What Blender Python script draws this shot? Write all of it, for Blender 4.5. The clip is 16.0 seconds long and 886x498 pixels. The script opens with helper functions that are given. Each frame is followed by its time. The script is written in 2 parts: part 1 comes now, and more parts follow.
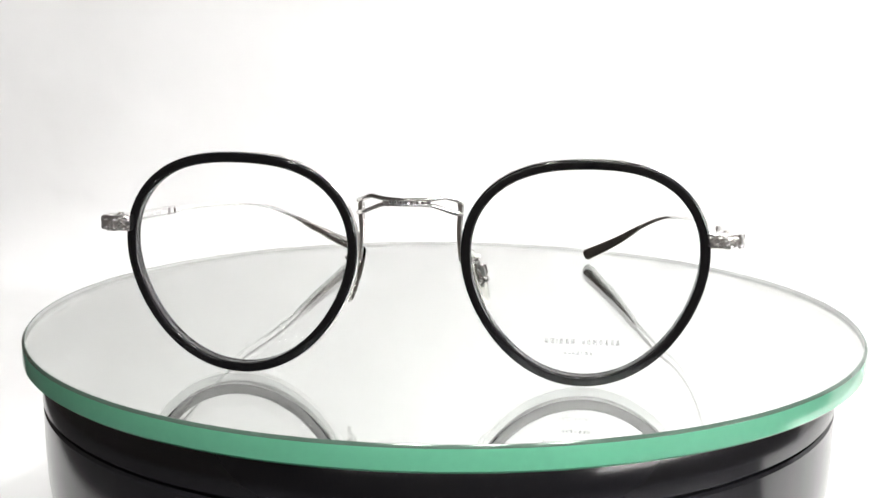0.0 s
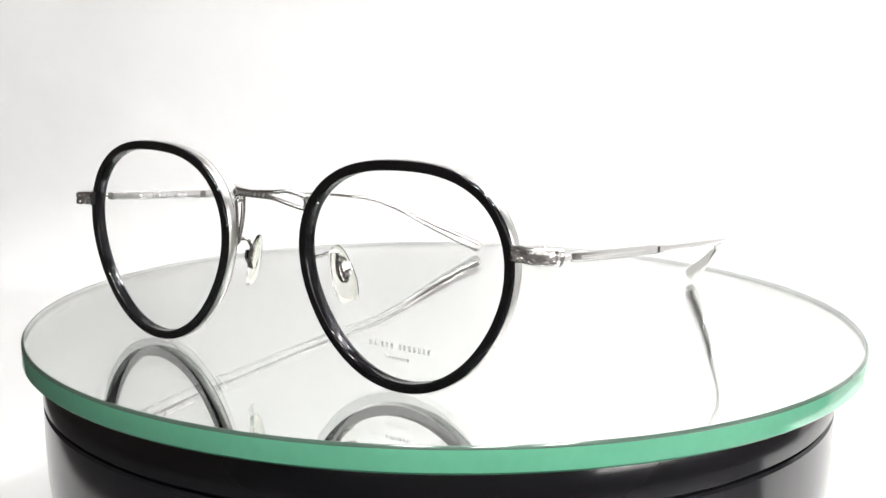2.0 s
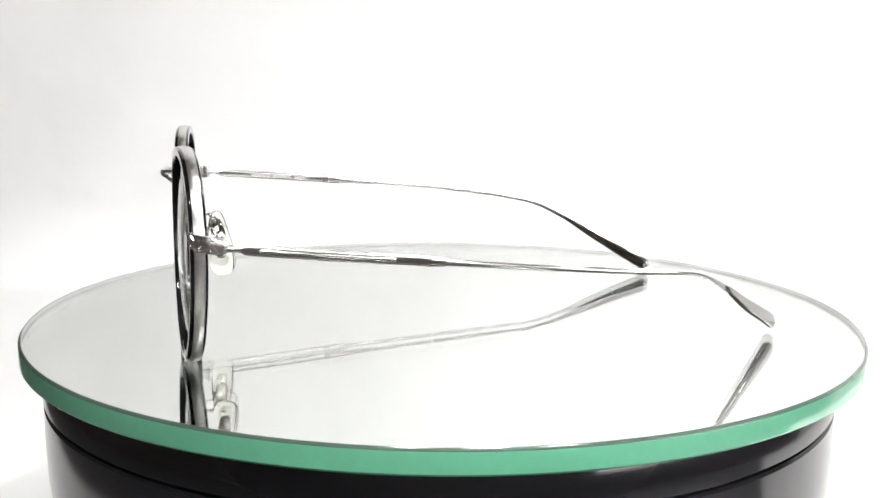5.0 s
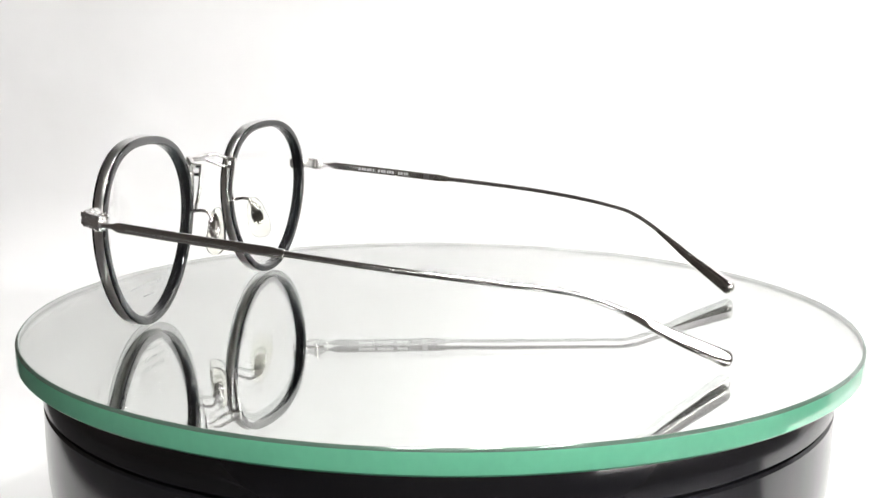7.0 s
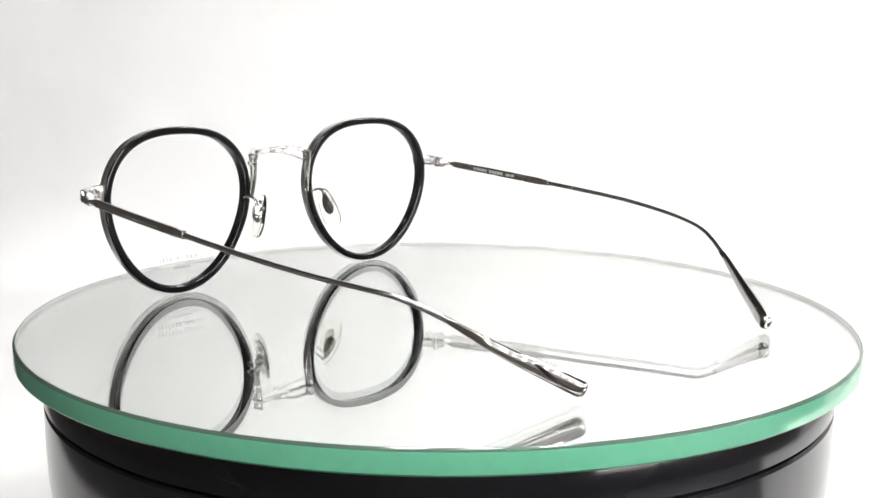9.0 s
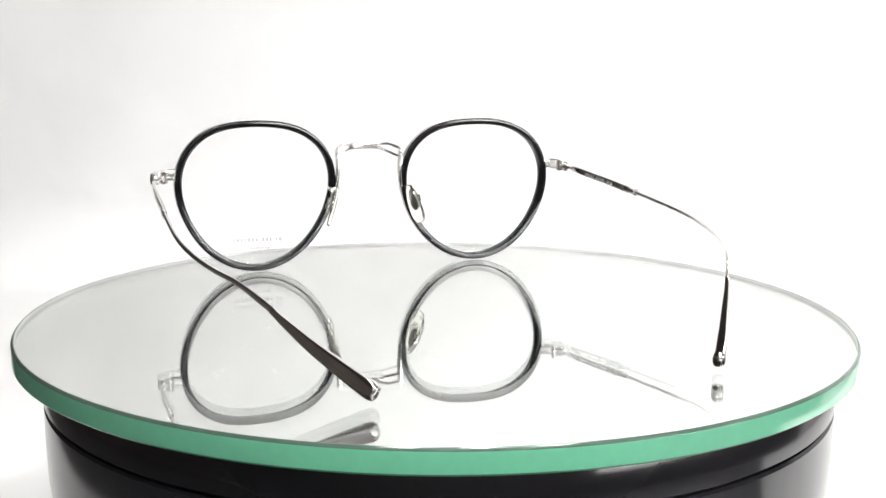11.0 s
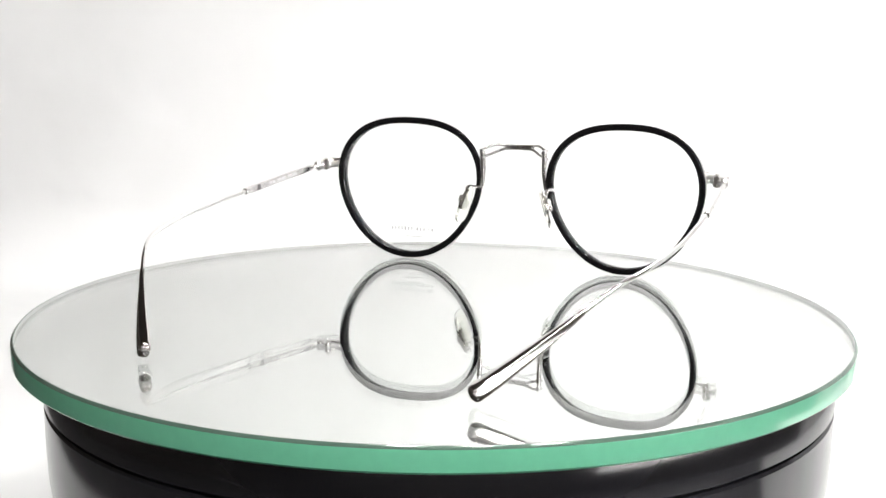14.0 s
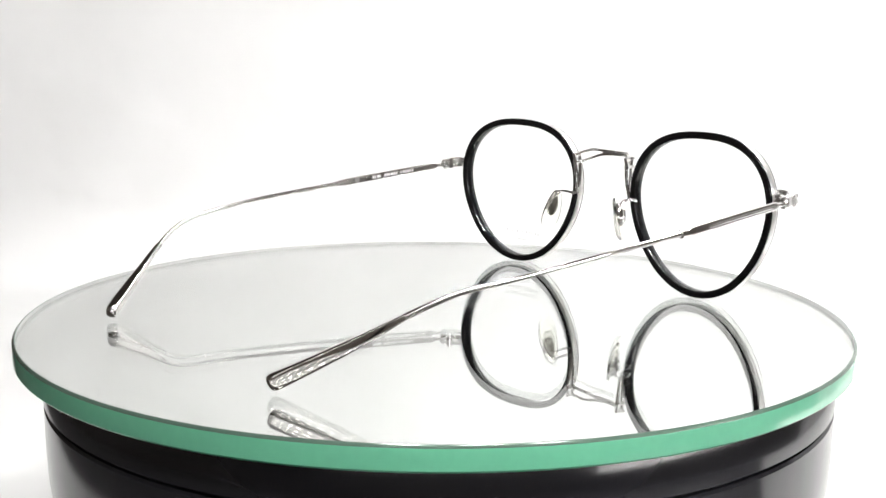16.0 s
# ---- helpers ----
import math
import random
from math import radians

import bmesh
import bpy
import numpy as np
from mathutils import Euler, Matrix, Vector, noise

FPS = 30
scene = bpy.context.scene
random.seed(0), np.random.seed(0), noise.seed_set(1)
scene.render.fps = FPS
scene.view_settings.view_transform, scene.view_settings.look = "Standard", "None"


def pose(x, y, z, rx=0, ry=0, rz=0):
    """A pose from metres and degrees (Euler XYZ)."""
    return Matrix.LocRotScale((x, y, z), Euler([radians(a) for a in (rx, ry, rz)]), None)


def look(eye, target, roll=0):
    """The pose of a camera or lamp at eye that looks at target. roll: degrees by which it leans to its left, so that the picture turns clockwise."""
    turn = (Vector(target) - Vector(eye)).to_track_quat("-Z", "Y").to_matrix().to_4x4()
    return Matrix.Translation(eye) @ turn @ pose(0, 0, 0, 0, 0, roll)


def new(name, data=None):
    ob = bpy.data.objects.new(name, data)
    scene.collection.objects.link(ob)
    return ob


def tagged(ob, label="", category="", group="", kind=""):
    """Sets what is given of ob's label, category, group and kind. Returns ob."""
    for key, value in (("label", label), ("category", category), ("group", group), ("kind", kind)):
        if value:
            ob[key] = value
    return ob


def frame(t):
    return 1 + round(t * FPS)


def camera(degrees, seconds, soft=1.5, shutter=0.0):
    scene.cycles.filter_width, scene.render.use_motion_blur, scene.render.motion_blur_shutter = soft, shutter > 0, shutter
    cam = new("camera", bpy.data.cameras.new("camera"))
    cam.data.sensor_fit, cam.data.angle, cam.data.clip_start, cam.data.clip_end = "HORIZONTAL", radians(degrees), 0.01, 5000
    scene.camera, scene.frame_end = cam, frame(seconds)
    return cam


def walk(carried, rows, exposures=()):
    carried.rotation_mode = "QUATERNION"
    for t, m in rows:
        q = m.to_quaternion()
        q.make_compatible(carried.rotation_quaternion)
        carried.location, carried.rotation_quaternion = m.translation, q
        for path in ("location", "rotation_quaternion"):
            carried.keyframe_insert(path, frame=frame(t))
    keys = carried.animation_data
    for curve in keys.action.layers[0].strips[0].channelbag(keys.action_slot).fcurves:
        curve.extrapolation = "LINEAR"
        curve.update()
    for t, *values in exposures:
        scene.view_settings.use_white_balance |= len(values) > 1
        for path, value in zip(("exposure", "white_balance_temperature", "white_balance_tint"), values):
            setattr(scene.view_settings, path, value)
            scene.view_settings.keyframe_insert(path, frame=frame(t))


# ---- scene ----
MM = 0.001

# ---- camera and its path ----
cam = camera(43.785, 16.0)
EYE = (0.0, -0.29425, 0.06816)
PITCH, YAW = radians(-9.988), radians(0.119)
AIM = (EYE[0] + math.sin(YAW) * math.cos(PITCH), EYE[1] + math.cos(YAW) * math.cos(PITCH), EYE[2] + math.sin(PITCH))
walk(cam, [(0.0, look(EYE, AIM, 0.52)), (16.0, look(EYE, AIM, 0.52))], exposures=[(0.0, 0.02), (16.0, 0.02)])

# ---- light: dome lamps and video lights, a dim room with ceiling lights ----
world = bpy.data.worlds.new("world")
scene.world = world
world.use_nodes = True
world.node_tree.nodes["Background"].inputs[0].default_value = (0.9, 0.95, 1.0, 1)
world.node_tree.nodes["Background"].inputs[1].default_value = 0.02
DOME_STRENGTH = 156.0
PANEL_STRENGTH = 46.0
CAMERA_PANEL_STRENGTH = 13.0
FRONT_LAMP_STRENGTH = 246.0
CEILING_STRENGTH = 55.0


# ---- materials ----
def material(name):
    m = bpy.data.materials.new(name)
    m.use_nodes = True
    return m, m.node_tree.nodes, m.node_tree.links, m.node_tree.nodes["Principled BSDF"]


def noise_bump(nodes, links, bsdf, scale, strength, distance, detail=4.0):
    co = nodes.new("ShaderNodeTexCoord")
    tex = nodes.new("ShaderNodeTexNoise")
    tex.inputs["Scale"].default_value, tex.inputs["Detail"].default_value = scale, detail
    links.new(co.outputs["Object"], tex.inputs["Vector"])
    bump = nodes.new("ShaderNodeBump")
    bump.inputs["Strength"].default_value, bump.inputs["Distance"].default_value = strength, distance
    links.new(tex.outputs["Fac"], bump.inputs["Height"])
    links.new(bump.outputs["Normal"], bsdf.inputs["Normal"])
    return tex


def vary(nodes, links, tex, socket, a, b, lo=0.3, hi=0.7):
    ramp = nodes.new("ShaderNodeValToRGB")
    ramp.color_ramp.elements[0].position, ramp.color_ramp.elements[1].position = lo, hi
    ramp.color_ramp.elements[0].color, ramp.color_ramp.elements[1].color = (*a, 1), (*b, 1)
    links.new(tex.outputs["Fac"], ramp.inputs["Fac"])
    links.new(ramp.outputs["Color"], socket)


def plain(name, color, rough, metal=0.0, scale=0.0, strength=0.0, distance=0.0, color2=None):
    m, nodes, links, b = material(name)
    b.inputs["Base Color"].default_value = (*color, 1)
    b.inputs["Roughness"].default_value, b.inputs["Metallic"].default_value = rough, metal
    if scale:
        tex = noise_bump(nodes, links, b, scale, strength, distance)
        if color2:
            vary(nodes, links, tex, b.inputs["Base Color"], color, color2)
    return m


def clear(name, color, rough=0.0, ior=1.5):
    m, nodes, links, b = material(name)
    b.inputs["Base Color"].default_value = (*color, 1)
    b.inputs["Roughness"].default_value, b.inputs["IOR"].default_value = rough, ior
    b.inputs["Transmission Weight"].default_value = 1.0
    return m


def glass_edge(name, color, rough, through_share):
    """Ground glass edge: a green glossy skin that lets light through."""
    m, nodes, links, b = material(name)
    b.inputs["Base Color"].default_value, b.inputs["Roughness"].default_value = (*color, 1), rough
    tex = noise_bump(nodes, links, b, 500.0, 0.06, 0.0001)
    vary(nodes, links, tex, b.inputs["Base Color"], color, [c * 1.08 for c in color])
    back = nodes.new("ShaderNodeBsdfTranslucent")
    back.inputs["Color"].default_value = (*[min(1, c * 1.3) for c in color], 1)
    mix = nodes.new("ShaderNodeMixShader")
    mix.inputs[0].default_value = through_share
    links.new(b.outputs[0], mix.inputs[1])
    links.new(back.outputs[0], mix.inputs[2])
    # polished skin: the grazing ends mirror the white surroundings
    gloss = nodes.new("ShaderNodeBsdfGlossy")
    gloss.inputs["Color"].default_value, gloss.inputs["Roughness"].default_value = (0.80, 0.86, 0.82, 1), 0.12
    graze = nodes.new("ShaderNodeLayerWeight")
    graze.inputs["Blend"].default_value = 0.18
    skin = nodes.new("ShaderNodeMixShader")
    links.new(graze.outputs["Facing"], skin.inputs[0])
    links.new(mix.outputs[0], skin.inputs[1])
    links.new(gloss.outputs[0], skin.inputs[2])
    links.new(skin.outputs[0], nodes["Material Output"].inputs["Surface"])
    return m


def cloth(name, color, color2):
    """White tent fabric: soft wide folds and a fine weave."""
    m, nodes, links, b = material(name)
    b.inputs["Roughness"].default_value = 0.9
    tex = noise_bump(nodes, links, b, 8.0, 0.30, 0.03, 3.0)
    vary(nodes, links, tex, b.inputs["Base Color"], color, color2)
    return m


WHITE_CLOTH = cloth("white_cloth", (0.83, 0.83, 0.83), (0.87, 0.87, 0.87))
ROOM_PAINT = plain("room_paint", (0.17, 0.15, 0.135), 0.8, 0, 12.0, 0.2, 0.002, (0.20, 0.18, 0.165))
SILVER = plain("polished_silver", (0.90, 0.89, 0.88), 0.12, 1.0, 900.0, 0.05, 0.00003)
SILVER_SATIN = plain("satin_silver", (0.78, 0.77, 0.76), 0.13, 1.0, 1600.0, 0.08, 0.00004)
TIP_METAL = plain("polished_tip_metal", (0.68, 0.655, 0.64), 0.025, 1.0, 300.0, 0.01, 0.00002)
SILVER_END = plain("engraved_silver", (0.88, 0.87, 0.86), 0.27, 1.0, 900.0, 0.08, 0.00003)
SILVER_BAND = plain("engraved_silver_band", (0.78, 0.77, 0.76), 0.30, 1.0, 1900.0, 0.45, 0.00012, (0.90, 0.89, 0.88))
# darker silver for lozenge pits, recesses, notches, forks and the stamped mark
SILVER_DARK = plain("dark_silver", (0.30, 0.29, 0.285), 0.38, 1.0)
BLACK_ACETATE = plain("black_acetate", (0.006, 0.006, 0.007), 0.05, 0, 220.0, 0.02, 0.0001)
BLACK_ACETATE.node_tree.nodes["Principled BSDF"].inputs["Specular IOR Level"].default_value = 0.42
BLACK_ACETATE.node_tree.nodes["Principled BSDF"].inputs["Coat Weight"].default_value = 0.35
BLACK_ACETATE.node_tree.nodes["Principled BSDF"].inputs["Coat IOR"].default_value = 1.6
BLACK_ACETATE.node_tree.nodes["Principled BSDF"].inputs["Coat Roughness"].default_value = 0.06
PAD_SILICONE = clear("pad_silicone", (0.975, 0.975, 0.915), 0.06, 1.22)
LENS_CLEAR = clear("demo_lens", (0.996, 0.997, 0.996), 0.0, 1.15)
PRINT_GREY = plain("print_grey", (0.42, 0.42, 0.43), 0.6)
PRINT_GREY.node_tree.nodes["Principled BSDF"].inputs["Alpha"].default_value = 0.26
PRINT_WHITE = plain("print_white", (0.75, 0.75, 0.75), 0.5)
PLATE_GLASS = clear("plate_glass", (0.984, 1.0, 0.989), 0.0, 1.52)
MIRROR = plain("mirror_silvering", (0.98, 0.985, 0.98), 0.0, 1.0)
EDGE_GREEN = glass_edge("ground_glass_edge", (0.22, 0.66, 0.44), 0.25, 0.40)
# top bevel: the dim room it would mirror is painted in as dark green
BEVEL_DARK_REFLECTION = glass_edge("bevel_dark_reflection", (0.13, 0.21, 0.165), 0.15, 0.35)
# inner wall painted near white in place of backdrop light passing through the glass
EDGE_INSIDE_LIT = plain("edge_inside_lit", (0.95, 0.97, 0.955), 0.5)
BLACK_GLOSS = plain("black_gloss_plastic", (0.014, 0.014, 0.017), 0.14, 0, 25.0, 0.04, 0.0012)
TABLE_DARK = plain("dark_table", (0.06, 0.058, 0.06), 0.4, 0, 40.0, 0.1, 0.001, (0.085, 0.08, 0.08))
BOARD = plain("strip_board", (0.75, 0.75, 0.74), 0.5)


def glow(name, color, strength):
    m, nodes, links, b = material(name)
    b.inputs["Base Color"].default_value = (0.9, 0.9, 0.85, 1)
    b.inputs["Emission Color"].default_value = (*color, 1)
    b.inputs["Emission Strength"].default_value = strength
    return m


DOME_GLOW = glow("dome_glow", (1.0, 0.99, 0.98), DOME_STRENGTH)
LED_GLOW = glow("led_glow", (1.0, 0.985, 0.97), PANEL_STRENGTH)
LED_GLOW_LOW = glow("led_glow_low", (1.0, 0.985, 0.97), CAMERA_PANEL_STRENGTH)
FRONT_LAMP_GLOW = glow("front_lamp_glow", (1.0, 0.985, 0.965), FRONT_LAMP_STRENGTH)
LAMP_GLOW = glow("lamp_glow", (1.0, 0.985, 0.965), CEILING_STRENGTH)
PANEL_BLACK = plain("panel_black", (0.02, 0.02, 0.02), 0.5)


# ---- mesh helpers ----
def part(name, bm, mat, parent=None, label="", smooth=True):
    me = bpy.data.meshes.new(name)
    bmesh.ops.recalc_face_normals(bm, faces=bm.faces)
    if smooth:
        for f in bm.faces:
            f.smooth = True
    bm.to_mesh(me)
    bm.free()
    for one in mat if isinstance(mat, (list, tuple)) else (mat,):
        me.materials.append(one)
    ob = new(name, me)
    if smooth:
        me.set_sharp_from_angle(angle=radians(38))
    if parent:
        ob.parent = parent
    if label:
        tagged(ob, label)
    return ob


def spline(points, per=8, closed=False):
    """Catmull-Rom through the points."""
    pts = [Vector(q) for q in points]
    n, out = len(pts), []
    for i in range(n if closed else n - 1):
        get = (lambda k: pts[k % n]) if closed else (lambda k: pts[min(max(k, 0), n - 1)])
        a, b, c, d = get(i - 1), get(i), get(i + 1), get(i + 2)
        for j in range(per):
            u = j / per
            out.append(0.5 * (2 * b + (c - a) * u + (2 * a - 5 * b + 4 * c - d) * u * u + (3 * b - a - 3 * c + d) * u ** 3))
    if not closed:
        out.append(pts[-1].copy())
    return out


def bridge_rings(bm, rings, close_ring=True, close_loop=False, caps=True):
    vs = [[bm.verts.new(p) for p in r] for r in rings]
    n = len(rings[0])
    for i in range(len(vs) if close_loop else len(vs) - 1):
        a, b = vs[i], vs[(i + 1) % len(vs)]
        for k in range(n if close_ring else n - 1):
            bm.faces.new((a[k], a[(k + 1) % n], b[(k + 1) % n], b[k]))
    if caps and not close_loop:
        bm.faces.new(vs[0][::-1])
        bm.faces.new(vs[-1])
    return vs


def oval(w, h, n=12, power=2.0):
    """A rounded cross-section, w across and h high."""
    out = []
    for k in range(n):
        a = 2 * math.pi * (k + 0.5) / n
        c, s = math.cos(a), math.sin(a)
        out.append((0.5 * w * math.copysign(abs(c) ** (2 / power), c), 0.5 * h * math.copysign(abs(s) ** (2 / power), s)))
    return out


def sweep(bm, path, size, up=(0, 0, 1), n=12, power=2.0, twist=None):
    """Sweeps an oval along the path; size(u) gives (width across, height along up), in millimetres like the path."""
    up, rings = Vector(up), []
    for i, q in enumerate(path):
        d = (path[min(i + 1, len(path) - 1)] - path[max(i - 1, 0)]).normalized()
        side = d.cross(up).normalized()
        top = side.cross(d).normalized()
        if twist:
            a = twist(i / (len(path) - 1))
            side, top = side * math.cos(a) + top * math.sin(a), top * math.cos(a) - side * math.sin(a)
        w, h = size(i / (len(path) - 1))
        p = power(i / (len(path) - 1)) if callable(power) else power
        rings.append([(q + side * a + top * b) * MM for a, b in oval(w, h, n, p)])
    bridge_rings(bm, rings)
    return bm


def box(bm, centre, size, m=None):
    made = bmesh.ops.create_cube(bm, size=1.0)["verts"]
    for v in made:
        v.co = Vector((v.co.x * size[0], v.co.y * size[1], v.co.z * size[2]))
        v.co = (m @ v.co if m else v.co) + Vector(centre)
    return made


def lathe(bm, profile, n=160, closed=False):
    """profile: (radius, z) in millimetres."""
    rings = [[Vector((r * math.cos(2 * math.pi * k / n), r * math.sin(2 * math.pi * k / n), z)) * MM for k in range(n)] for r, z in profile]
    return bridge_rings(bm, rings, close_loop=closed, caps=not closed and profile[0][0] > 0.01)


# ---- the photo table and its backdrop ----
X0, X1, Y0, Y1, Z0, Z1 = -0.308, 0.36, -0.31, 0.44, -0.085, 0.50
WALL = 0.012
CLOTH_Y = -0.055


def slab(name, a, b, mat, label):
    bm = bmesh.new()
    box(bm, [(p + q) / 2 for p, q in zip(a, b)], [q - p for p, q in zip(a, b)])
    return tagged(part(name, bm, mat, smooth=False), label, kind="structure")


def backdrop():
    """A sheet that runs along the floor and sweeps up the back, with slight folds."""
    R, nx = 0.06, 48
    line = [(CLOTH_Y + (Y1 - R - CLOTH_Y) * i / 8, Z0) for i in range(8)]
    line += [(Y1 - R + R * math.sin(a), Z0 + R - R * math.cos(a)) for a in [math.pi / 2 * i / 12 for i in range(13)]]
    line += [(Y1, Z0 + R + (Z1 - Z0 - R) * i / 14) for i in range(1, 15)]
    bm, rows = bmesh.new(), []
    for y, z in line:
        row = []
        for i in range(nx + 1):
            left = X0 + 0.22 * (Y1 - y)  # the sheet narrows towards the front, out of view, trimming its reflection in the drum
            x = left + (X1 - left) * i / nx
            fold = 0.006 * noise.noise(Vector((x * 6, z * 3 + 4, 0.3))) if y > 0.1 else 0
            row.append(bm.verts.new((x, y - abs(fold), z + 0.002)))
        rows.append(row)
    for a, b in zip(rows, rows[1:]):
        for i in range(nx):
            bm.faces.new((a[i], a[i + 1], b[i + 1], b[i]))
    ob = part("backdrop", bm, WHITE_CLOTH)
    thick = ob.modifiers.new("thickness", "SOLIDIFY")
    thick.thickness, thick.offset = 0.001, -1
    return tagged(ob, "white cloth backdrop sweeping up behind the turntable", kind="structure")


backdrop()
slab("table_top", (-0.39, Y0, Z0 - 0.03), (0.39, Y1 + 0.12, Z0 + 0.0008), TABLE_DARK, "dark table top under the backdrop and turntable")
slab("wall_back", (X0 - WALL, Y1 + 0.004, Z0 + 0.001), (X1 + WALL, Y1 + WALL, Z1), WHITE_CLOTH, "white panel that carries the backdrop")
slab("wall_right", (X1, 0.05, Z0 + 0.001), (X1 + WALL, Y1 + 0.002, Z1), WHITE_CLOTH, "white side panel beside the backdrop")
# the dim room outside the open front
slab("room_floor", (-2.0, -2.5, -0.80), (2.0, 1.5, -0.78), ROOM_PAINT, "dim floor of the room round the photo table")
slab("room_ceiling", (-2.0, -2.5, 1.6), (2.0, 1.5, 1.62), ROOM_PAINT, "dim ceiling of the room round the photo table")
slab("room_wall_south", (-2.0, -2.52, -0.78), (2.0, -2.5, 1.6), ROOM_PAINT, "dim wall of the room behind the camera")
slab("room_wall_north", (-2.0, 1.5, -0.78), (2.0, 1.52, 1.6), ROOM_PAINT, "dim wall of the room round the photo table")
slab("room_wall_west", (-2.02, -2.5, -0.78), (-2.0, 1.5, 1.6), ROOM_PAINT, "dim wall of the room round the photo table")
slab("room_wall_east", (2.0, -2.5, -0.78), (2.02, 1.5, 1.6), ROOM_PAINT, "dim wall of the room round the photo table")


def dome_lamp(x, y, z, r):
    """A lit glass dome on a short round socket, fixed to the side panel."""
    root = tagged(new("dome_lamp"), "lit white LED dome lamp on the side panel", "lamp", "dome lamps on the side panel")
    root.location = (x, y, z)
    turned = Matrix.Rotation(radians(-90), 4, "Y")
    bm = bmesh.new()
    lathe(bm, [(r * 0.7, 0), (r * 0.7, 14), (r * 0.85, 20), (r * 0.85, 24), (r * 0.6, 24)], 32)
    part("socket", bm, BOARD, root).data.transform(turned)
    bm = bmesh.new()
    lathe(bm, [(r * math.cos(a), 24 + r * 0.6 + r * math.sin(a)) for a in [radians(-38 + 126 * k / 11) for k in range(12)]], 32)
    part("dome", bm, DOME_GLOW, root, "glowing white dome").data.transform(turned)


def facing(eye, target):
    return look(eye, target) @ pose(0, 0, 0, 0, 180, 0)


def led_panel(spot, nx, nz, pitch, pitch_z, half, leds):
    """A video light on a floor stand: a flat black case with a grid of small LEDs."""
    root = tagged(new("video_light"), "lit LED video light on a thin black floor stand", "lamp", "video lights beside the camera")
    root.location = (spot[0], spot[1], -0.78)
    head = Matrix.Translation((0, 0, 0.78)) @ Matrix.Translation((0, 0, spot[2])) @ (Matrix.Translation(Vector(spot)).inverted() @ facing(spot, (0, -0.05, 0.02)))
    bm = bmesh.new()
    box(bm, (0, 0, -0.008), (nx * pitch + 0.012, nz * pitch_z + 0.012, 0.012))
    part("case", bm, BOARD, root, "pale board that carries the LEDs", smooth=False).data.transform(head)
    bm = bmesh.new()
    for i in range(nx):
        for k in range(nz):
            x, y, h = (i - (nx - 1) / 2) * pitch, (k - (nz - 1) / 2) * pitch_z, half
            bm.faces.new([bm.verts.new((x + a * h, y + b * h, 0)) for a, b in ((-1, -1), (1, -1), (1, 1), (-1, 1))])
    grid = tagged(part("led_grid", bm, leds, root, "grid of small white LEDs", smooth=False), kind="stuff")
    grid.data.transform(head)
    bm = bmesh.new()
    back = (Vector(spot) - Vector((0, -0.05, 0.02))).normalized() * 20
    sweep(bm, [Vector((back.x, back.y, 0)), Vector((back.x, back.y, 770 + spot[2] * 1000))], lambda u: (12, 12), up=(0, 1, 0), n=12)
    part("pole", bm, PANEL_BLACK, root)
    for a in (90, 210, 330):
        bm = bmesh.new()
        d = Vector((math.cos(radians(a)), math.sin(radians(a)), 0))
        sweep(bm, [Vector((back.x, back.y, 160)), Vector((back.x, back.y, 6)) + d * 220], lambda u: (10, 10), n=10)
        part("leg", bm, PANEL_BLACK, root)


for y, z in ((0.12, 0.36), (0.23, 0.40)):
    dome_lamp(X1, y, z, 17)


def ceiling_light(x, y, lit):
    root = tagged(new("ceiling_light"), "lit round white ceiling light of the dim room", "lamp", "ceiling lights of the room")
    root.location = (x, y, 1.6)
    bm = bmesh.new()
    lathe(bm, [(92, 0), (92, -18), (86, -22), (80, -22), (78, -12)], 40)
    part("housing", bm, BOARD, root)
    bm = bmesh.new()
    lathe(bm, [(77, -10), (77, -16), (60, -19), (20, -20)], 40)
    part("diffuser", bm, lit, root)


for x, y in ((-0.2, -1.1), (0.3, -1.1), (0.8, -1.1), (0.15, 0.02), (0.45, 0.02), (0.9, 0.02)):
    ceiling_light(x, y, FRONT_LAMP_GLOW if y < -1 else LAMP_GLOW)


led_panel((0.05, -0.44, 0.145), 54, 7, 0.0100, 0.019, 0.0017, LED_GLOW_LOW)
led_panel((0.42, -0.29, 0.10), 64, 24, 0.0056, 0.0056, 0.0011, LED_GLOW)


# ---- the turntable ----
def turntable():
    root = tagged(new("turntable"), "glossy black round turntable base under the mirror plate", "turntable")
    root.location = (0, 0, Z0 + 0.003)
    low = Z0 * 1000 + 3
    bm = bmesh.new()
    lathe(bm, [(90, 0), (93, -70 - low), (97.5, -58 - low), (100.4, -49 - low), (101.9, -42 - low), (102.7, -35 - low), (103, -28 - low), (103, -17.2 - low), (102.5, -16.6 - low), (100.5, -16.4 - low)])
    part("base_drum", bm, BLACK_GLOSS, root)
    bm = bmesh.new()
    lathe(bm, [(100.5, -16.3 - low), (102.6, -16.0 - low), (103.1, -15.4 - low), (103.1, -7.0 - low), (102.3, -5.9 - low), (60, -5.8 - low)])
    part("top_ring", bm, BLACK_GLOSS, root)
    return root


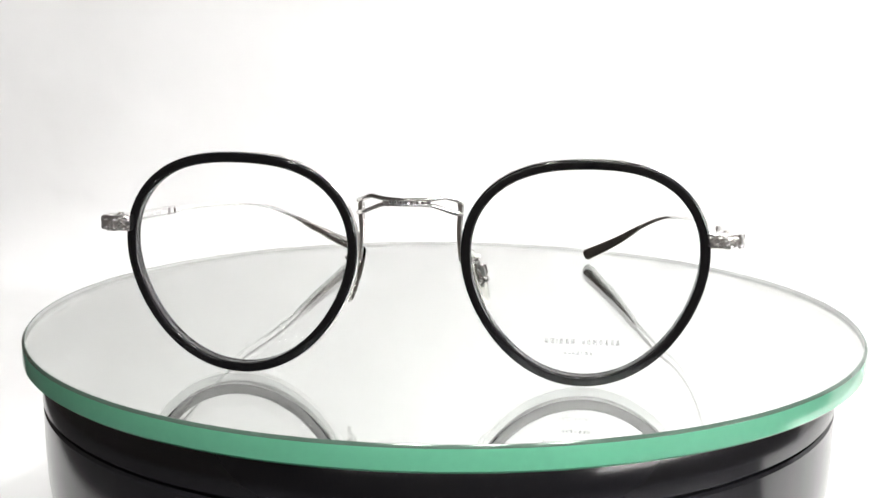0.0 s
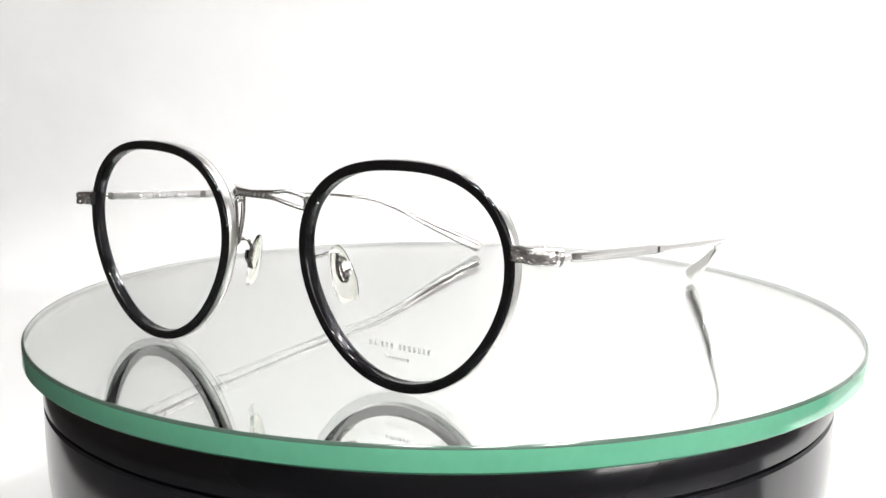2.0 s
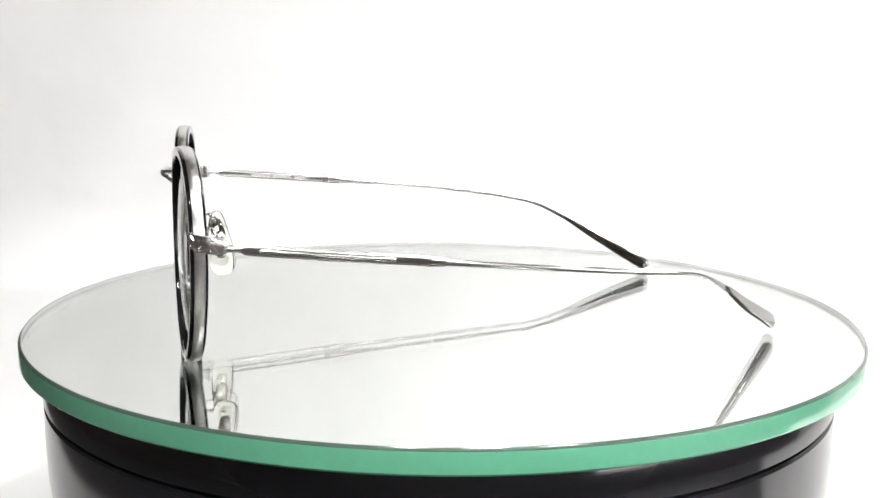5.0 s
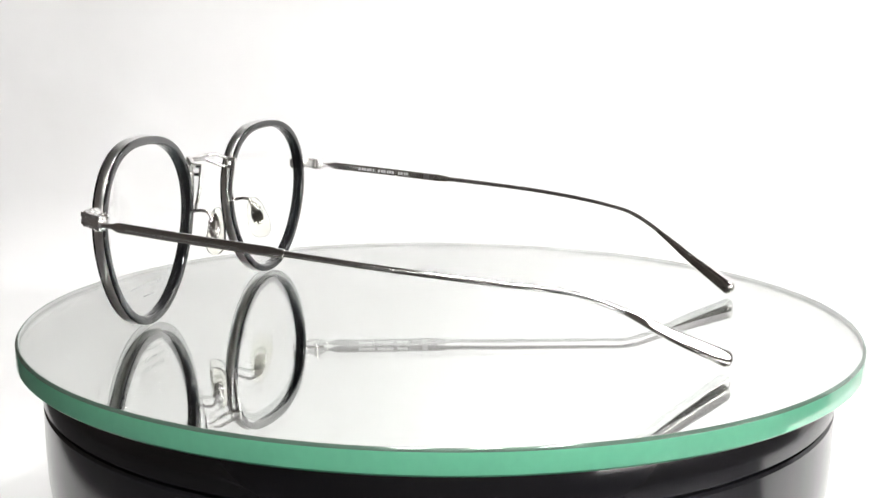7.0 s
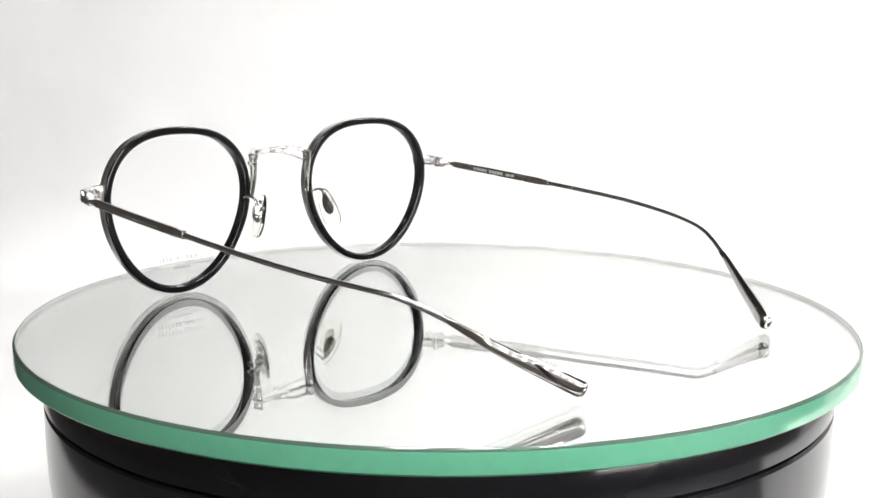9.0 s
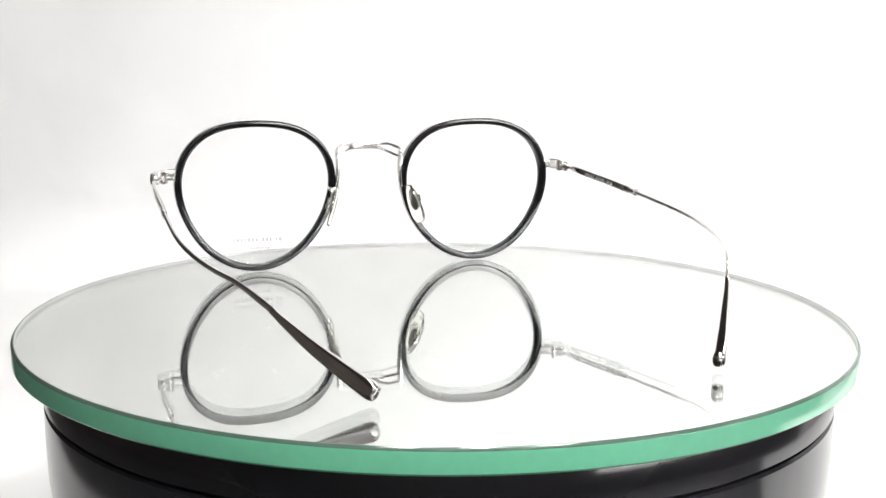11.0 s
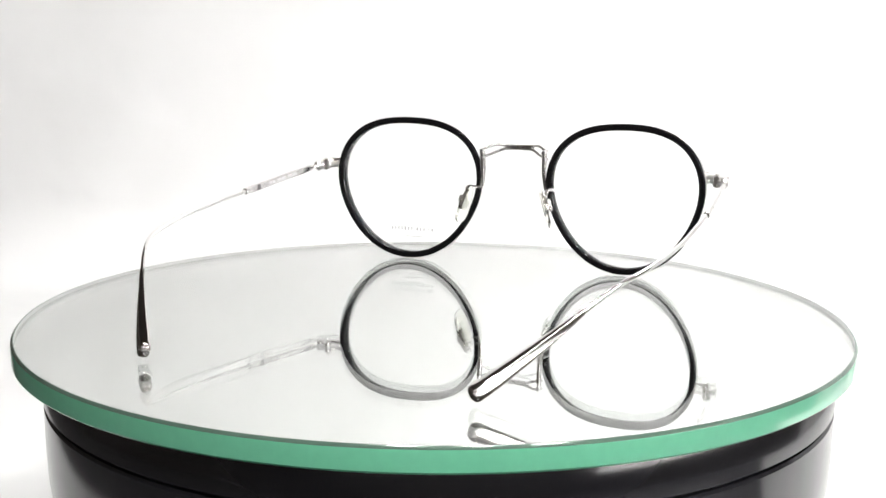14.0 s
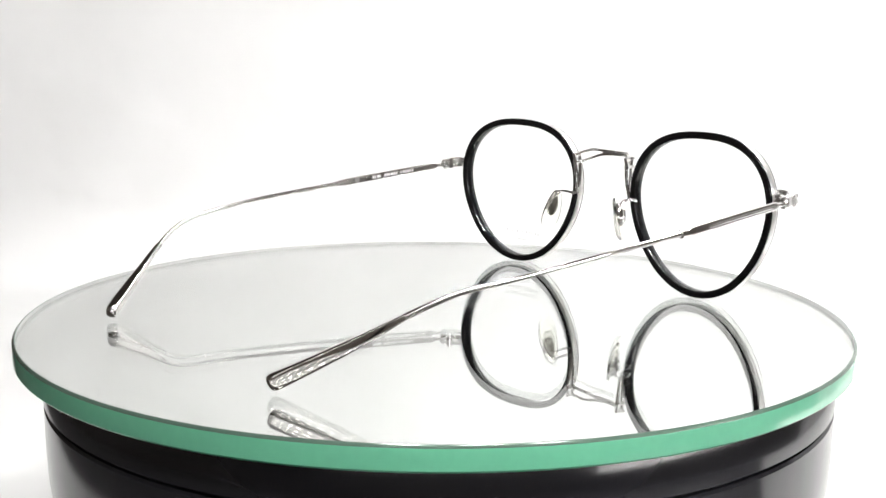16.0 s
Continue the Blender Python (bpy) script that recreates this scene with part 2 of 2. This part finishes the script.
def mirror_disc():
    root = tagged(new("mirror_disc"), "round mirror glass plate with a bright green polished edge", "mirror disc")
    cx, cy, R, T = 1.18, 0.60, 108.5, 5.4
    shift = Matrix.Translation((cx * MM, cy * MM, 0))
    n = 200
    bm = bmesh.new()
    lathe(bm, [(R - 0.6, -T + 0.35), (R - 0.6, -0.02)], n)
    part("glass", bm, PLATE_GLASS, root, "clear plate glass with a faint green tint").data.transform(shift)
    bm = bmesh.new()
    lathe(bm, [(R - 0.7, -T + 0.02), (R - 0.7, -T + 0.30)], n)
    part("mirror_backing", bm, MIRROR, root, "silvered mirror back").data.transform(shift)
    bm = bmesh.new()
    rows = lathe(bm, [(R - 0.75, -0.03), (R - 0.5, 0.0), (R - 0.02, -0.55), (R, -0.62), (R, -T + 0.5), (R - 0.5, -T), (R - 0.75, -T)], n, closed=True)
    bm.faces.ensure_lookup_table()
    for f in bm.faces:
        z = f.calc_center_median().z / MM
        r = max(v.co.xy.length for v in f.verts) / MM
        # 2: inner wall painted bright, 1: bevel painted dark, 0: green glass
        f.material_index = 2 if r < R - 0.52 else 1 if z > -0.6 else 0
    part("polished_edge", bm, [EDGE_GREEN, BEVEL_DARK_REFLECTION, EDGE_INSIDE_LIT], root, "bright green ground glass edge").data.transform(shift)
    return root


# ---- the eyeglasses ----
MID = 1.5  # the x of the bridge's middle, millimetres
# the right rim's outer edge round its centre: radius in millimetres as a short cosine and sine series
RIM_X, RIM_Z = 38.0, 24.98
RADIUS, SERIES = 24.449, ((0.161, -0.21), (0.737, -0.057), (-0.061, 1.102), (-0.161, -0.008))


def rim_point(a):
    r = RADIUS + sum(c * math.cos(k * a) + q * math.sin(k * a) for k, (c, q) in enumerate(SERIES, 1))
    return Vector((RIM_X + 1.009 * r * math.cos(a), 0, RIM_Z + 1.004 * r * math.sin(a)))


RIM_Y = -68.4


def outline(inset, side, count=132):
    """The rim's outline moved inwards, as (x, z); side 1 or -1 mirrors it about the bridge."""
    pts = [rim_point(2 * math.pi * i / count) for i in range(count)]
    out = []
    for i, q in enumerate(pts):
        d = (pts[(i + 1) % len(pts)] - pts[i - 1]).normalized()
        nrm = Vector((-d.z, 0, d.x))  # inwards for this winding
        r = q + nrm * inset
        out.append((MID + side * (r.x - MID) + (-0.18 if side > 0 else 0.22), r.z + 0.12))
    return out


def rim_depth(x, side):
    """The front curves back slightly towards the temples."""
    return RIM_Y + (0.1 if side > 0 else 0.6) + (3.85 if side > 0 else 2.75) * (max(0.0, side * (x - MID) - 10) / 52) ** 1.4


def ring(bm, side, section):
    """section: closed loop of (inset, depth)."""
    loops = [outline(inset, side) for inset, _ in section]
    count = len(loops[0])
    rings = [[Vector((loops[k][i][0], rim_depth(loops[k][i][0], side) + section[k][1], loops[k][i][1])) * MM for k in range(len(section))] for i in range(count)]
    bridge_rings(bm, rings, close_loop=True)
    return bm


def lens_mesh(side):
    bm = bmesh.new()
    edge = outline(1.75, side, 88)
    cx = MID + side * 36.4
    cz = 24.2
    layers = []
    for y_off in (-0.55, 0.55):
        rows = []
        for k in range(1, 9):
            u = k / 8
            rows.append([bm.verts.new(Vector((cx + (x - cx) * u, rim_depth(x, side) * u * u + rim_depth(cx, side) * (1 - u * u) - 1.9 * (1 - u * u) + 0.35 + y_off, cz + (z - cz) * u)) * MM) for x, z in edge])
        mid = bm.verts.new(Vector((cx, rim_depth(cx, side) - 1.9 + 0.35 + y_off, cz)) * MM)
        n = len(edge)
        for i in range(n):
            bm.faces.new((mid, rows[0][i], rows[0][(i + 1) % n]))
            for a, b in zip(rows, rows[1:]):
                bm.faces.new((a[i], a[(i + 1) % n], b[(i + 1) % n], b[i]))
        layers.append(rows[-1])
    n = len(edge)
    for i in range(n):
        bm.faces.new((layers[0][i], layers[0][(i + 1) % n], layers[1][(i + 1) % n], layers[1][i]))
    return bm


def lens_y(x, z, side):
    """Depth of the lens's front face."""
    cx, cz = MID + side * 36.4, 24.2
    u = min(1.0, math.hypot((x - cx) / 23.4, (z - cz) / 22.0))
    return rim_depth(cx, side) - 1.9 * (1 - u * u) + 0.35 - 0.55


def lozenge(bm, centre, along, up, out, a, b, h):
    c, along, up, out = Vector(centre), Vector(along), Vector(up), Vector(out)
    loops = []
    for grow, rise in ((1.0, 0.0), (0.88, h), (0.70, h), (0.52, h * 0.25)):
        loops.append([bm.verts.new((c + (along * s * a + up * t * b) * grow + out * rise) * MM) for s, t in ((1, 0), (0, 1), (-1, 0), (0, -1))])
    for low, high in zip(loops, loops[1:]):
        for i in range(4):
            bm.faces.new((low[i], low[(i + 1) % 4], high[(i + 1) % 4], high[i]))
    bm.faces.new(loops[-1]).material_index = 1
    bm.faces.new(loops[0][::-1])


TEMPLE = {1: [(70.1, -56.5, 30.0), (70.9, -40, 28.5), (71.0, -20, 26.7), (71.0, 0, 24.9), (70.4, 15, 23.6), (68.4, 28, 22.2), (65.7, 38, 21.1), (61.9, 46, 19.5), (57.0, 54, 15.8), (49.6, 64, 9.3), (40.0, 77, 1.9)],
          -1: [(-66.6, -56.5, 30.9), (-67.2, -40, 29.6), (-67.9, -20, 27.9), (-67.8, 0, 26.3), (-67.2, 15, 24.9), (-65.4, 28, 23.3), (-62.8, 38, 21.8), (-59.3, 46, 20.0), (-54.4, 54, 16.0), (-46.9, 64, 9.5), (-37.7, 77.3, 1.8)]}


TIP_BOW = 0.5
TIP_TWIST = {1: 14.0, -1: 2.0}


def tip_width(u):
    w = 1.3 + 2.8 * u ** 0.95
    return w if u < 0.92 else w * math.sqrt(max(0.03, 1 - ((u - 0.92) / 0.081) ** 2))


def tip_thickness(u):
    """The paddle thickens towards its rounded end."""
    w = 1.15 + 1.95 * u ** 1.5
    return w if u < 0.94 else w * math.sqrt(max(0.03, 1 - ((u - 0.94) / 0.061) ** 2))


def temple(side, root):
    path = spline(TEMPLE[side], 14)
    cut_a = min(range(len(path)), key=lambda i: abs(path[i].y + 17.5))
    cut_b = min(range(len(path)), key=lambda i: abs(path[i].y - 55))
    bm = bmesh.new()
    sweep(bm, path[cut_a:cut_b + 1], lambda u: (1.15 - 0.15 * u, 1.45 - 0.35 * u if u < 0.7 else 1.2 + (u - 0.7) * 1.0), n=14)
    arm = part("temple", bm, SILVER, root)
    bm = bmesh.new()
    sweep(bm, path[:cut_a + 2], lambda u: (1.1, 1.25 + 1.0 * min(1, u / 0.05) if u < 0.95 else 2.25 - 15 * (u - 0.95)), n=16, power=4.0)
    part("flat_bar", bm, SILVER_SATIN, arm, "flat satin silver temple bar")
    # a raised rib along the outer face, a collar where the bar ends and a dark mark on the inner face
    first = min(range(len(path)), key=lambda i: abs(path[i].y + 53))
    last = min(range(len(path)), key=lambda i: abs(path[i].y + 24))
    bm = bmesh.new()
    sweep(bm, [q + Vector((side * 0.5, 0, 0)) for q in path[first:last]], lambda u: (0.34, 0.75), n=10)
    part("rib", bm, SILVER, arm)
    bm = bmesh.new()
    sweep(bm, [path[cut_a - 1], path[cut_a], path[cut_a + 1]], lambda u: (1.7, 2.0), n=16, power=3.0)
    part("collar", bm, SILVER, arm)
    k = min(range(len(path)), key=lambda i: abs(path[i].y + 23))
    bm = bmesh.new()
    box(bm, (path[k] - Vector((side * 0.56, 0, 0))) * MM, (0.05 * MM, 1.9 * MM, 1.7 * MM))
    part("dark_mark", bm, SILVER_DARK, arm, "small dark stamped mark", smooth=False)
    bm = bmesh.new()
    # the paddle bows outwards a little along its length
    tip, rest, count = [], path[cut_b - 1:], 60
    for i in range(count + 1):
        u = i / count
        k = min(int(u * (len(rest) - 1)), len(rest) - 2)
        q = rest[k].lerp(rest[k + 1], u * (len(rest) - 1) - k)
        tip.append(q + Vector((side * 0.8, 0.6, 0)) * TIP_BOW * (4 * u * (1 - u) - 0.35 * u))
    sweep(bm, tip, lambda u: (tip_thickness(u), tip_width(u)), n=36, power=lambda u: 5.0 if u < 0.8 else 5.0 - 14.5 * (u - 0.8), twist=lambda u: radians(TIP_TWIST[side]) * min(1, 3 * u))
    part("temple_tip", bm, TIP_METAL, arm, "flattened paddle-shaped polished metal temple tip")
    bm = bmesh.new()
    widths = [1.1, 0.8, 1.0, 0.9, 1.1, 0.7, None, 1.0, 0.9, 1.1, 0.8, 1.0, 0.9, None, 0.9, 1.1, 0.8, 1.0]
    y = -46.0
    for w in widths:
        if w is None:
            y += 1.2
            continue
        i = min(range(len(path)), key=lambda k: abs(path[k].y - y))
        box(bm, Vector((path[i].x - side * 0.57, y, path[i].z)) * MM, (0.03 * MM, w * 0.7 * MM, 0.9 * MM))
        y += w
    part("printed_marking", bm, PRINT_WHITE, arm, "small pale printed marking", smooth=False)
    return arm


def end_piece(side, root):
    """From the rim it runs outwards, turns back and ends in a rounded knob; a narrow neck leads to the temple."""
    h = Vector(TEMPLE[side][0])
    x0, y0, z0 = (62.3, -65.0, 31.3) if side > 0 else (-59.2, -67.2, 31.9)
    kx, ky, kz = (69.4, -60.6, 30.5) if side > 0 else (-65.9, -61.6, 31.3)
    mid = Vector(((x0 * 0.38 + kx * 0.62), y0 - 0.1, z0 - 0.2))
    turn_at = Vector((kx - side * 0.35, y0 + (2.2 if side > 0 else 2.4), (z0 + kz) / 2))
    path = spline([(x0, y0, z0), ((x0 + mid.x) / 2, y0 - 0.3, z0), mid, turn_at, (kx, ky, kz), (h.x - side * 0.1, -58.9, h.z + 0.15)], 7)
    def girth(u):
        end = math.sqrt(max(0.04, 1 - ((u - 0.86) / 0.141) ** 2)) if u > 0.86 else 1.0
        return (2.1 + 0.5 * u) * end, (3.45 + 0.12 * math.sin(u * 16)) * end
    bm = bmesh.new()
    sweep(bm, path, girth, n=24, power=2.8)
    ep = part("end_piece", bm, SILVER_END, root, "engraved silver end piece ending in a rounded knob")
    def outward(i):
        d = (path[i + 1] - path[i - 1]).normalized()
        out = d.cross(Vector((0, 0, 1))).normalized()
        return d, -out if out.dot(Vector((side, -1, 0))) < 0 else out
    for i in range(4, len(path) - 8, 5):
        d, out = outward(i)
        for dv in (-0.78, 0.78):
            bm = bmesh.new()
            lozenge(bm, path[i] + out * 0.95 + Vector((0, 0, dv)), d, (0, 0, 1), out, 1.05, 0.70, 0.28)
            part("lozenge", bm, [SILVER, SILVER_DARK], ep, smooth=False)
    for i in range(2, len(path) - 8, 5):
        d, out = outward(i)
        bm = bmesh.new()
        lozenge(bm, path[i] + out * 1.05, d, (0, 0, 1), out, 0.7, 0.5, 0.14)
        part("recess", bm, SILVER_DARK, ep, "darkened engraved recess", smooth=False)
    bm = bmesh.new()
    sweep(bm, [Vector((h.x, -60.0, h.z + 0.2)), Vector((h.x, -58.2, h.z + 0.1)), h + Vector((0, 0.6, 0))], lambda u: (1.0, 1.35 - 0.25 * math.sin(math.pi * u)), n=14, power=2.6)
    part("neck", bm, SILVER, root)
    # hinge knuckles with their screw, inside the knob
    q = Vector((66.9, -60.7, 30.9)) if side > 0 else Vector((-63.9, -60.9, 31.5))
    bm = bmesh.new()
    for k in (-1.05, 0.0, 1.05):
        sweep(bm, [q + Vector((0, 0, k - 0.44)), q + Vector((0, 0, k + 0.44))], lambda u: (2.3, 2.3), up=(0, 1, 0), n=16)
    sweep(bm, [q, Vector((h.x - side * 0.3, -57.6, h.z))], lambda u: (0.9, 1.0), n=10)
    hinge = part("hinge", bm, SILVER, root)
    bm = bmesh.new()
    sweep(bm, [q - Vector((0, 0, 1.75)), q + Vector((0, 0, 1.8))], lambda u: (1.1, 1.1), up=(0, 1, 0), n=12)
    part("screw", bm, SILVER_SATIN, hinge)
    return ep


def bridge(root):
    """A notched bar whose ends fork into two prongs; each fork runs back to the brackets."""
    def both(pts, per=7):
        half = spline(pts, per)
        return half + [Vector((2 * MID - q.x, q.y, q.z)) for q in half[-2::-1]]
    upper = both([(-9.4, -66.9, 37.95), (-8.7, -67.3, 38.25), (-6.3, -69.2, 39.25), (-5.4, -69.8, 39.3), (-3.0, -71.2, 39.05), (1.5, -72.0, 38.85)])
    lower = both([(-9.4, -66.9, 35.5), (-8.2, -67.8, 35.75), (-5.9, -69.5, 36.8), (-3.7, -70.9, 37.75), (-1.5, -71.7, 38.0), (1.5, -72.0, 38.05)])
    bm = bmesh.new()
    sweep(bm, upper, lambda u: (1.5, 0.95), n=12, power=2.8)
    sweep(bm, lower, lambda u: (1.5, 0.95), n=12, power=2.8)
    # the solid middle between the prongs
    core = [Vector((x, -72.0 + 0.9 * ((x - MID) / 5.0) ** 2, 38.45)) for x in [MID - 4.6 + 9.2 * i / 16 for i in range(17)]]
    sweep(bm, core, lambda u: (1.15, 1.25), n=12, power=4.0)
    br = part("bridge", bm, SILVER, root, "engraved silver bridge with open forked ends")
    for k in range(-3, 4):
        bm = bmesh.new()
        x = MID + k * 1.1
        lozenge(bm, (x, -72.66 + 0.036 * (x - MID) ** 2, 38.4), (1, 0, 0), (0, 0, 1), (0, -1, 0), 0.46 if k % 2 else 0.34, 0.46, 0.14)
        part("notch", bm, SILVER_DARK, br, "small dark engraved notch", smooth=False)
    for k in (-1, 1):
        bm = bmesh.new()
        lozenge(bm, (MID + k * 4.55, -71.9, 38.35), (1, 0, 0), (0, 0, 1), (0, -1, 0), 0.75, 0.55, 0.2)
        part("fork_lozenge", bm, SILVER_DARK, br, "darkened fork", smooth=False)
    return br


def bracket(side, root):
    """The upright plate between bridge and nose pad: two legs that meet below round an open slot."""
    def at(x, y, z):
        return Vector((MID + side * (x - MID), y, z))
    bm = bmesh.new()
    front = [at(11.95, -66.9, 38.4), at(12.0, -66.95, 36.3), at(11.85, -67.0, 33.0), at(11.9, -67.0, 29.5), at(12.35, -66.8, 25.6)]
    back = [at(11.95, -64.5, 38.1), at(12.0, -64.6, 36.3), at(11.85, -64.9, 33.0), at(11.9, -65.5, 29.5), at(12.35, -66.2, 25.8)]
    sweep(bm, spline(front, 6), lambda u: (1.0, 0.8), up=(0, 1, 0), n=10, power=3)
    sweep(bm, spline(back, 6), lambda u: (1.0, 0.8), up=(0, 1, 0), n=10, power=3)
    sweep(bm, [at(11.95, -67.4, 37.9), at(11.95, -64.1, 37.6)], lambda u: (1.1, 1.3), n=10, power=3)
    sweep(bm, [at(12.0, -67.3, 35.5), at(12.0, -64.3, 35.4)], lambda u: (1.0, 1.1), n=10, power=3)
    ob = part("bridge_bracket", bm, SILVER, root)
    # wire arm: outwards behind the lens, back in a small hump, then down into the pad; one pad is bent
    bent = 0.0 if side > 0 else 1.0
    bm = bmesh.new()
    arm = [at(12.2, -66.5, 25.7), at(13.5, -66.5, 25.4), at(15.0, -66.0, 25.5), at(15.7 - 0.6 * bent, -64.6, 25.9), at(15.6 - bent, -62.6, 26.1), at(15.5 - bent, -61.0, 25.7), at(15.3 - bent, -60.2, 24.5), at(15.4 - bent, -59.9, 22.8)]
    sweep(bm, spline(arm, 6), lambda u: (0.95, 1.1), up=(1, 0, 0.2), n=10)
    part("pad_arm", bm, SILVER, root)
    # nose pad
    nrm = Vector((-0.91 * side, 0.22 + 0.17 * bent, -0.26)).normalized()
    up = Vector((-(0.43 + 0.06 * bent) * side, -0.02, 0.93))
    up = (up - nrm * up.dot(nrm)).normalized()
    wide = nrm.cross(up)
    c = at(15.3 - 0.7 * bent, -58.7, 20.6)
    bm, n = bmesh.new(), 32
    rings = []
    for off, grow in ((-0.7, 0.6), (-0.62, 0.88), (-0.35, 0.98), (0.0, 1.0), (0.35, 0.97), (0.65, 0.80), (0.78, 0.40)):
        loop = []
        for k in range(n):
            a = 2 * math.pi * k / n
            v = 6.5 * math.copysign(abs(math.sin(a)) ** 0.8, math.sin(a))
            w = (3.0 - 0.13 * v) * math.copysign(abs(math.cos(a)) ** 0.8, math.cos(a))
            loop.append((c + up * v * grow + wide * w * grow + nrm * off) * MM)
        rings.append(loop)
    bridge_rings(bm, rings)
    pad = part("nose_pad", bm, PAD_SILICONE, root, "clear oval nose pad")
    bm = bmesh.new()
    rings = []
    for off, grow in ((-1.3, 0.5), (-1.2, 0.85), (-0.8, 1.0), (-0.1, 1.0), (0.0, 0.85)):
        rings.append([(c + up * (1.3 + 3.5 * grow * math.sin(2 * math.pi * k / 20)) + wide * (1.65 - 0.45 * math.sin(2 * math.pi * k / 20)) * grow * math.cos(2 * math.pi * k / 20) + nrm * off) * MM for k in range(20)])
    bridge_rings(bm, rings)
    part("pad_insert", bm, SILVER, pad, "polished metal insert")
    # the cup in which the arm's end sits, with a round bead
    turned = Matrix((wide, up, nrm)).transposed()
    bm = bmesh.new()
    box(bm, (c + up * 1.4 - nrm * 1.5) * MM, (2.3 * MM, 1.7 * MM, 1.0 * MM), turned)
    bmesh.ops.bevel(bm, geom=bm.edges[:], offset=0.25 * MM, segments=2, affect="EDGES")
    part("cup", bm, SILVER_SATIN, pad, "small metal cup holding the pad arm")
    bm = bmesh.new()
    bmesh.ops.create_uvsphere(bm, u_segments=16, v_segments=10, radius=1.15 * MM, matrix=Matrix.Translation((c - up * 0.3 - nrm * 1.3) * MM))
    part("bead", bm, SILVER, pad)
    return ob


def eyeglasses():
    root = tagged(new("eyeglasses"), "round black and silver eyeglasses with clear demo lenses on mirror glass", "eyeglasses")
    for side in (1, -1):
        bm = bmesh.new()
        def corner(cx, cy, start):
            return [(cx + 0.5 * math.cos(radians(start - 18 * k)), cy + 0.5 * math.sin(radians(start - 18 * k))) for k in range(6)]
        section = corner(0.4, -1.3, 270) + corner(0.4, 1.25, 180) + corner(1.5, 1.25, 90)
        section += [(2.0, 0.75), (1.7, 0.6), (1.7, 0.05), (2.0, -0.1)]
        section += corner(1.5, -1.3, 0)
        ring(bm, side, section)
        rim = part("rim", bm, BLACK_ACETATE, root, "glossy black acetate rim")
        bm = bmesh.new()
        ring(bm, side, [(0.3, -1.05), (-0.14, -1.05), (-0.2, -0.95), (-0.2, 1.05), (-0.14, 1.15), (0.3, 1.15)])
        part("metal_band", bm, SILVER_BAND, rim, "silver band round the rim's outer edge")
        lens = part("lens", lens_mesh(side), LENS_CLEAR, root, "clear demo lens")
        lens.visible_shadow = False
        if side == 1:
            bm = bmesh.new()
            x = 30.0
            for w in (1.0, 0.8, 0.3, 0.9, 0.8, 0.9, None, 0.8, 0.8, 1.0, 0.8, 0.8, 0.8, 0.8):
                if w is None:
                    x += 0.9
                    continue
                box(bm, Vector((x + w / 2, lens_y(x, 9.6, side) - 0.02, 9.6)) * MM, (w * 0.78 * MM, 0.02 * MM, 1.15 * MM))
                x += w + 0.35
            for k in range(7):
                box(bm, Vector((34.4 + k * 0.9, lens_y(37, 7.0, side) - 0.02, 7.0)) * MM, (0.62 * MM, 0.02 * MM, 0.65 * MM))
            part("printed_mark", bm, PRINT_GREY, lens, "faint grey printed mark", smooth=False)
        end_piece(side, root)
        temple(side, root)
        bracket(side, root)
    bridge(root)
    return root


turntable()
plate = mirror_disc()
glasses = eyeglasses()


# ---- what moves: the plate turns, and the eyeglasses on it ----
# the motor runs slightly unevenly: degrees ahead (-) or behind (+), each half second
UNEVEN = [0.33, 0.30, 0.20, -0.03, -0.15, -0.07, 0.04, -0.03, -0.10, -0.09, -0.06, -0.01, 0.03, 0.05, 0, -0.06, -0.08, -0.08, -0.13, -0.14, -0.15, -0.16, -0.16, -0.15, -0.14, -0.02, 0.13, 0.18, 0.15, 0.05, 0.01, -0.06, -0.08]


def turn(k):
    t = k * 0.5
    return -7.27 - 13.922 * t + 0.00204 * (t - 8) ** 2 + UNEVEN[k]


def motions():
    rows = [(k * 0.5, pose(0, 0, 0, 0, 0, turn(k))) for k in range(33)]
    walk(plate, rows)
    walk(glasses, [(t, Matrix.Translation((0, 0, 0.0001)) @ m) for t, m in rows])


motions()
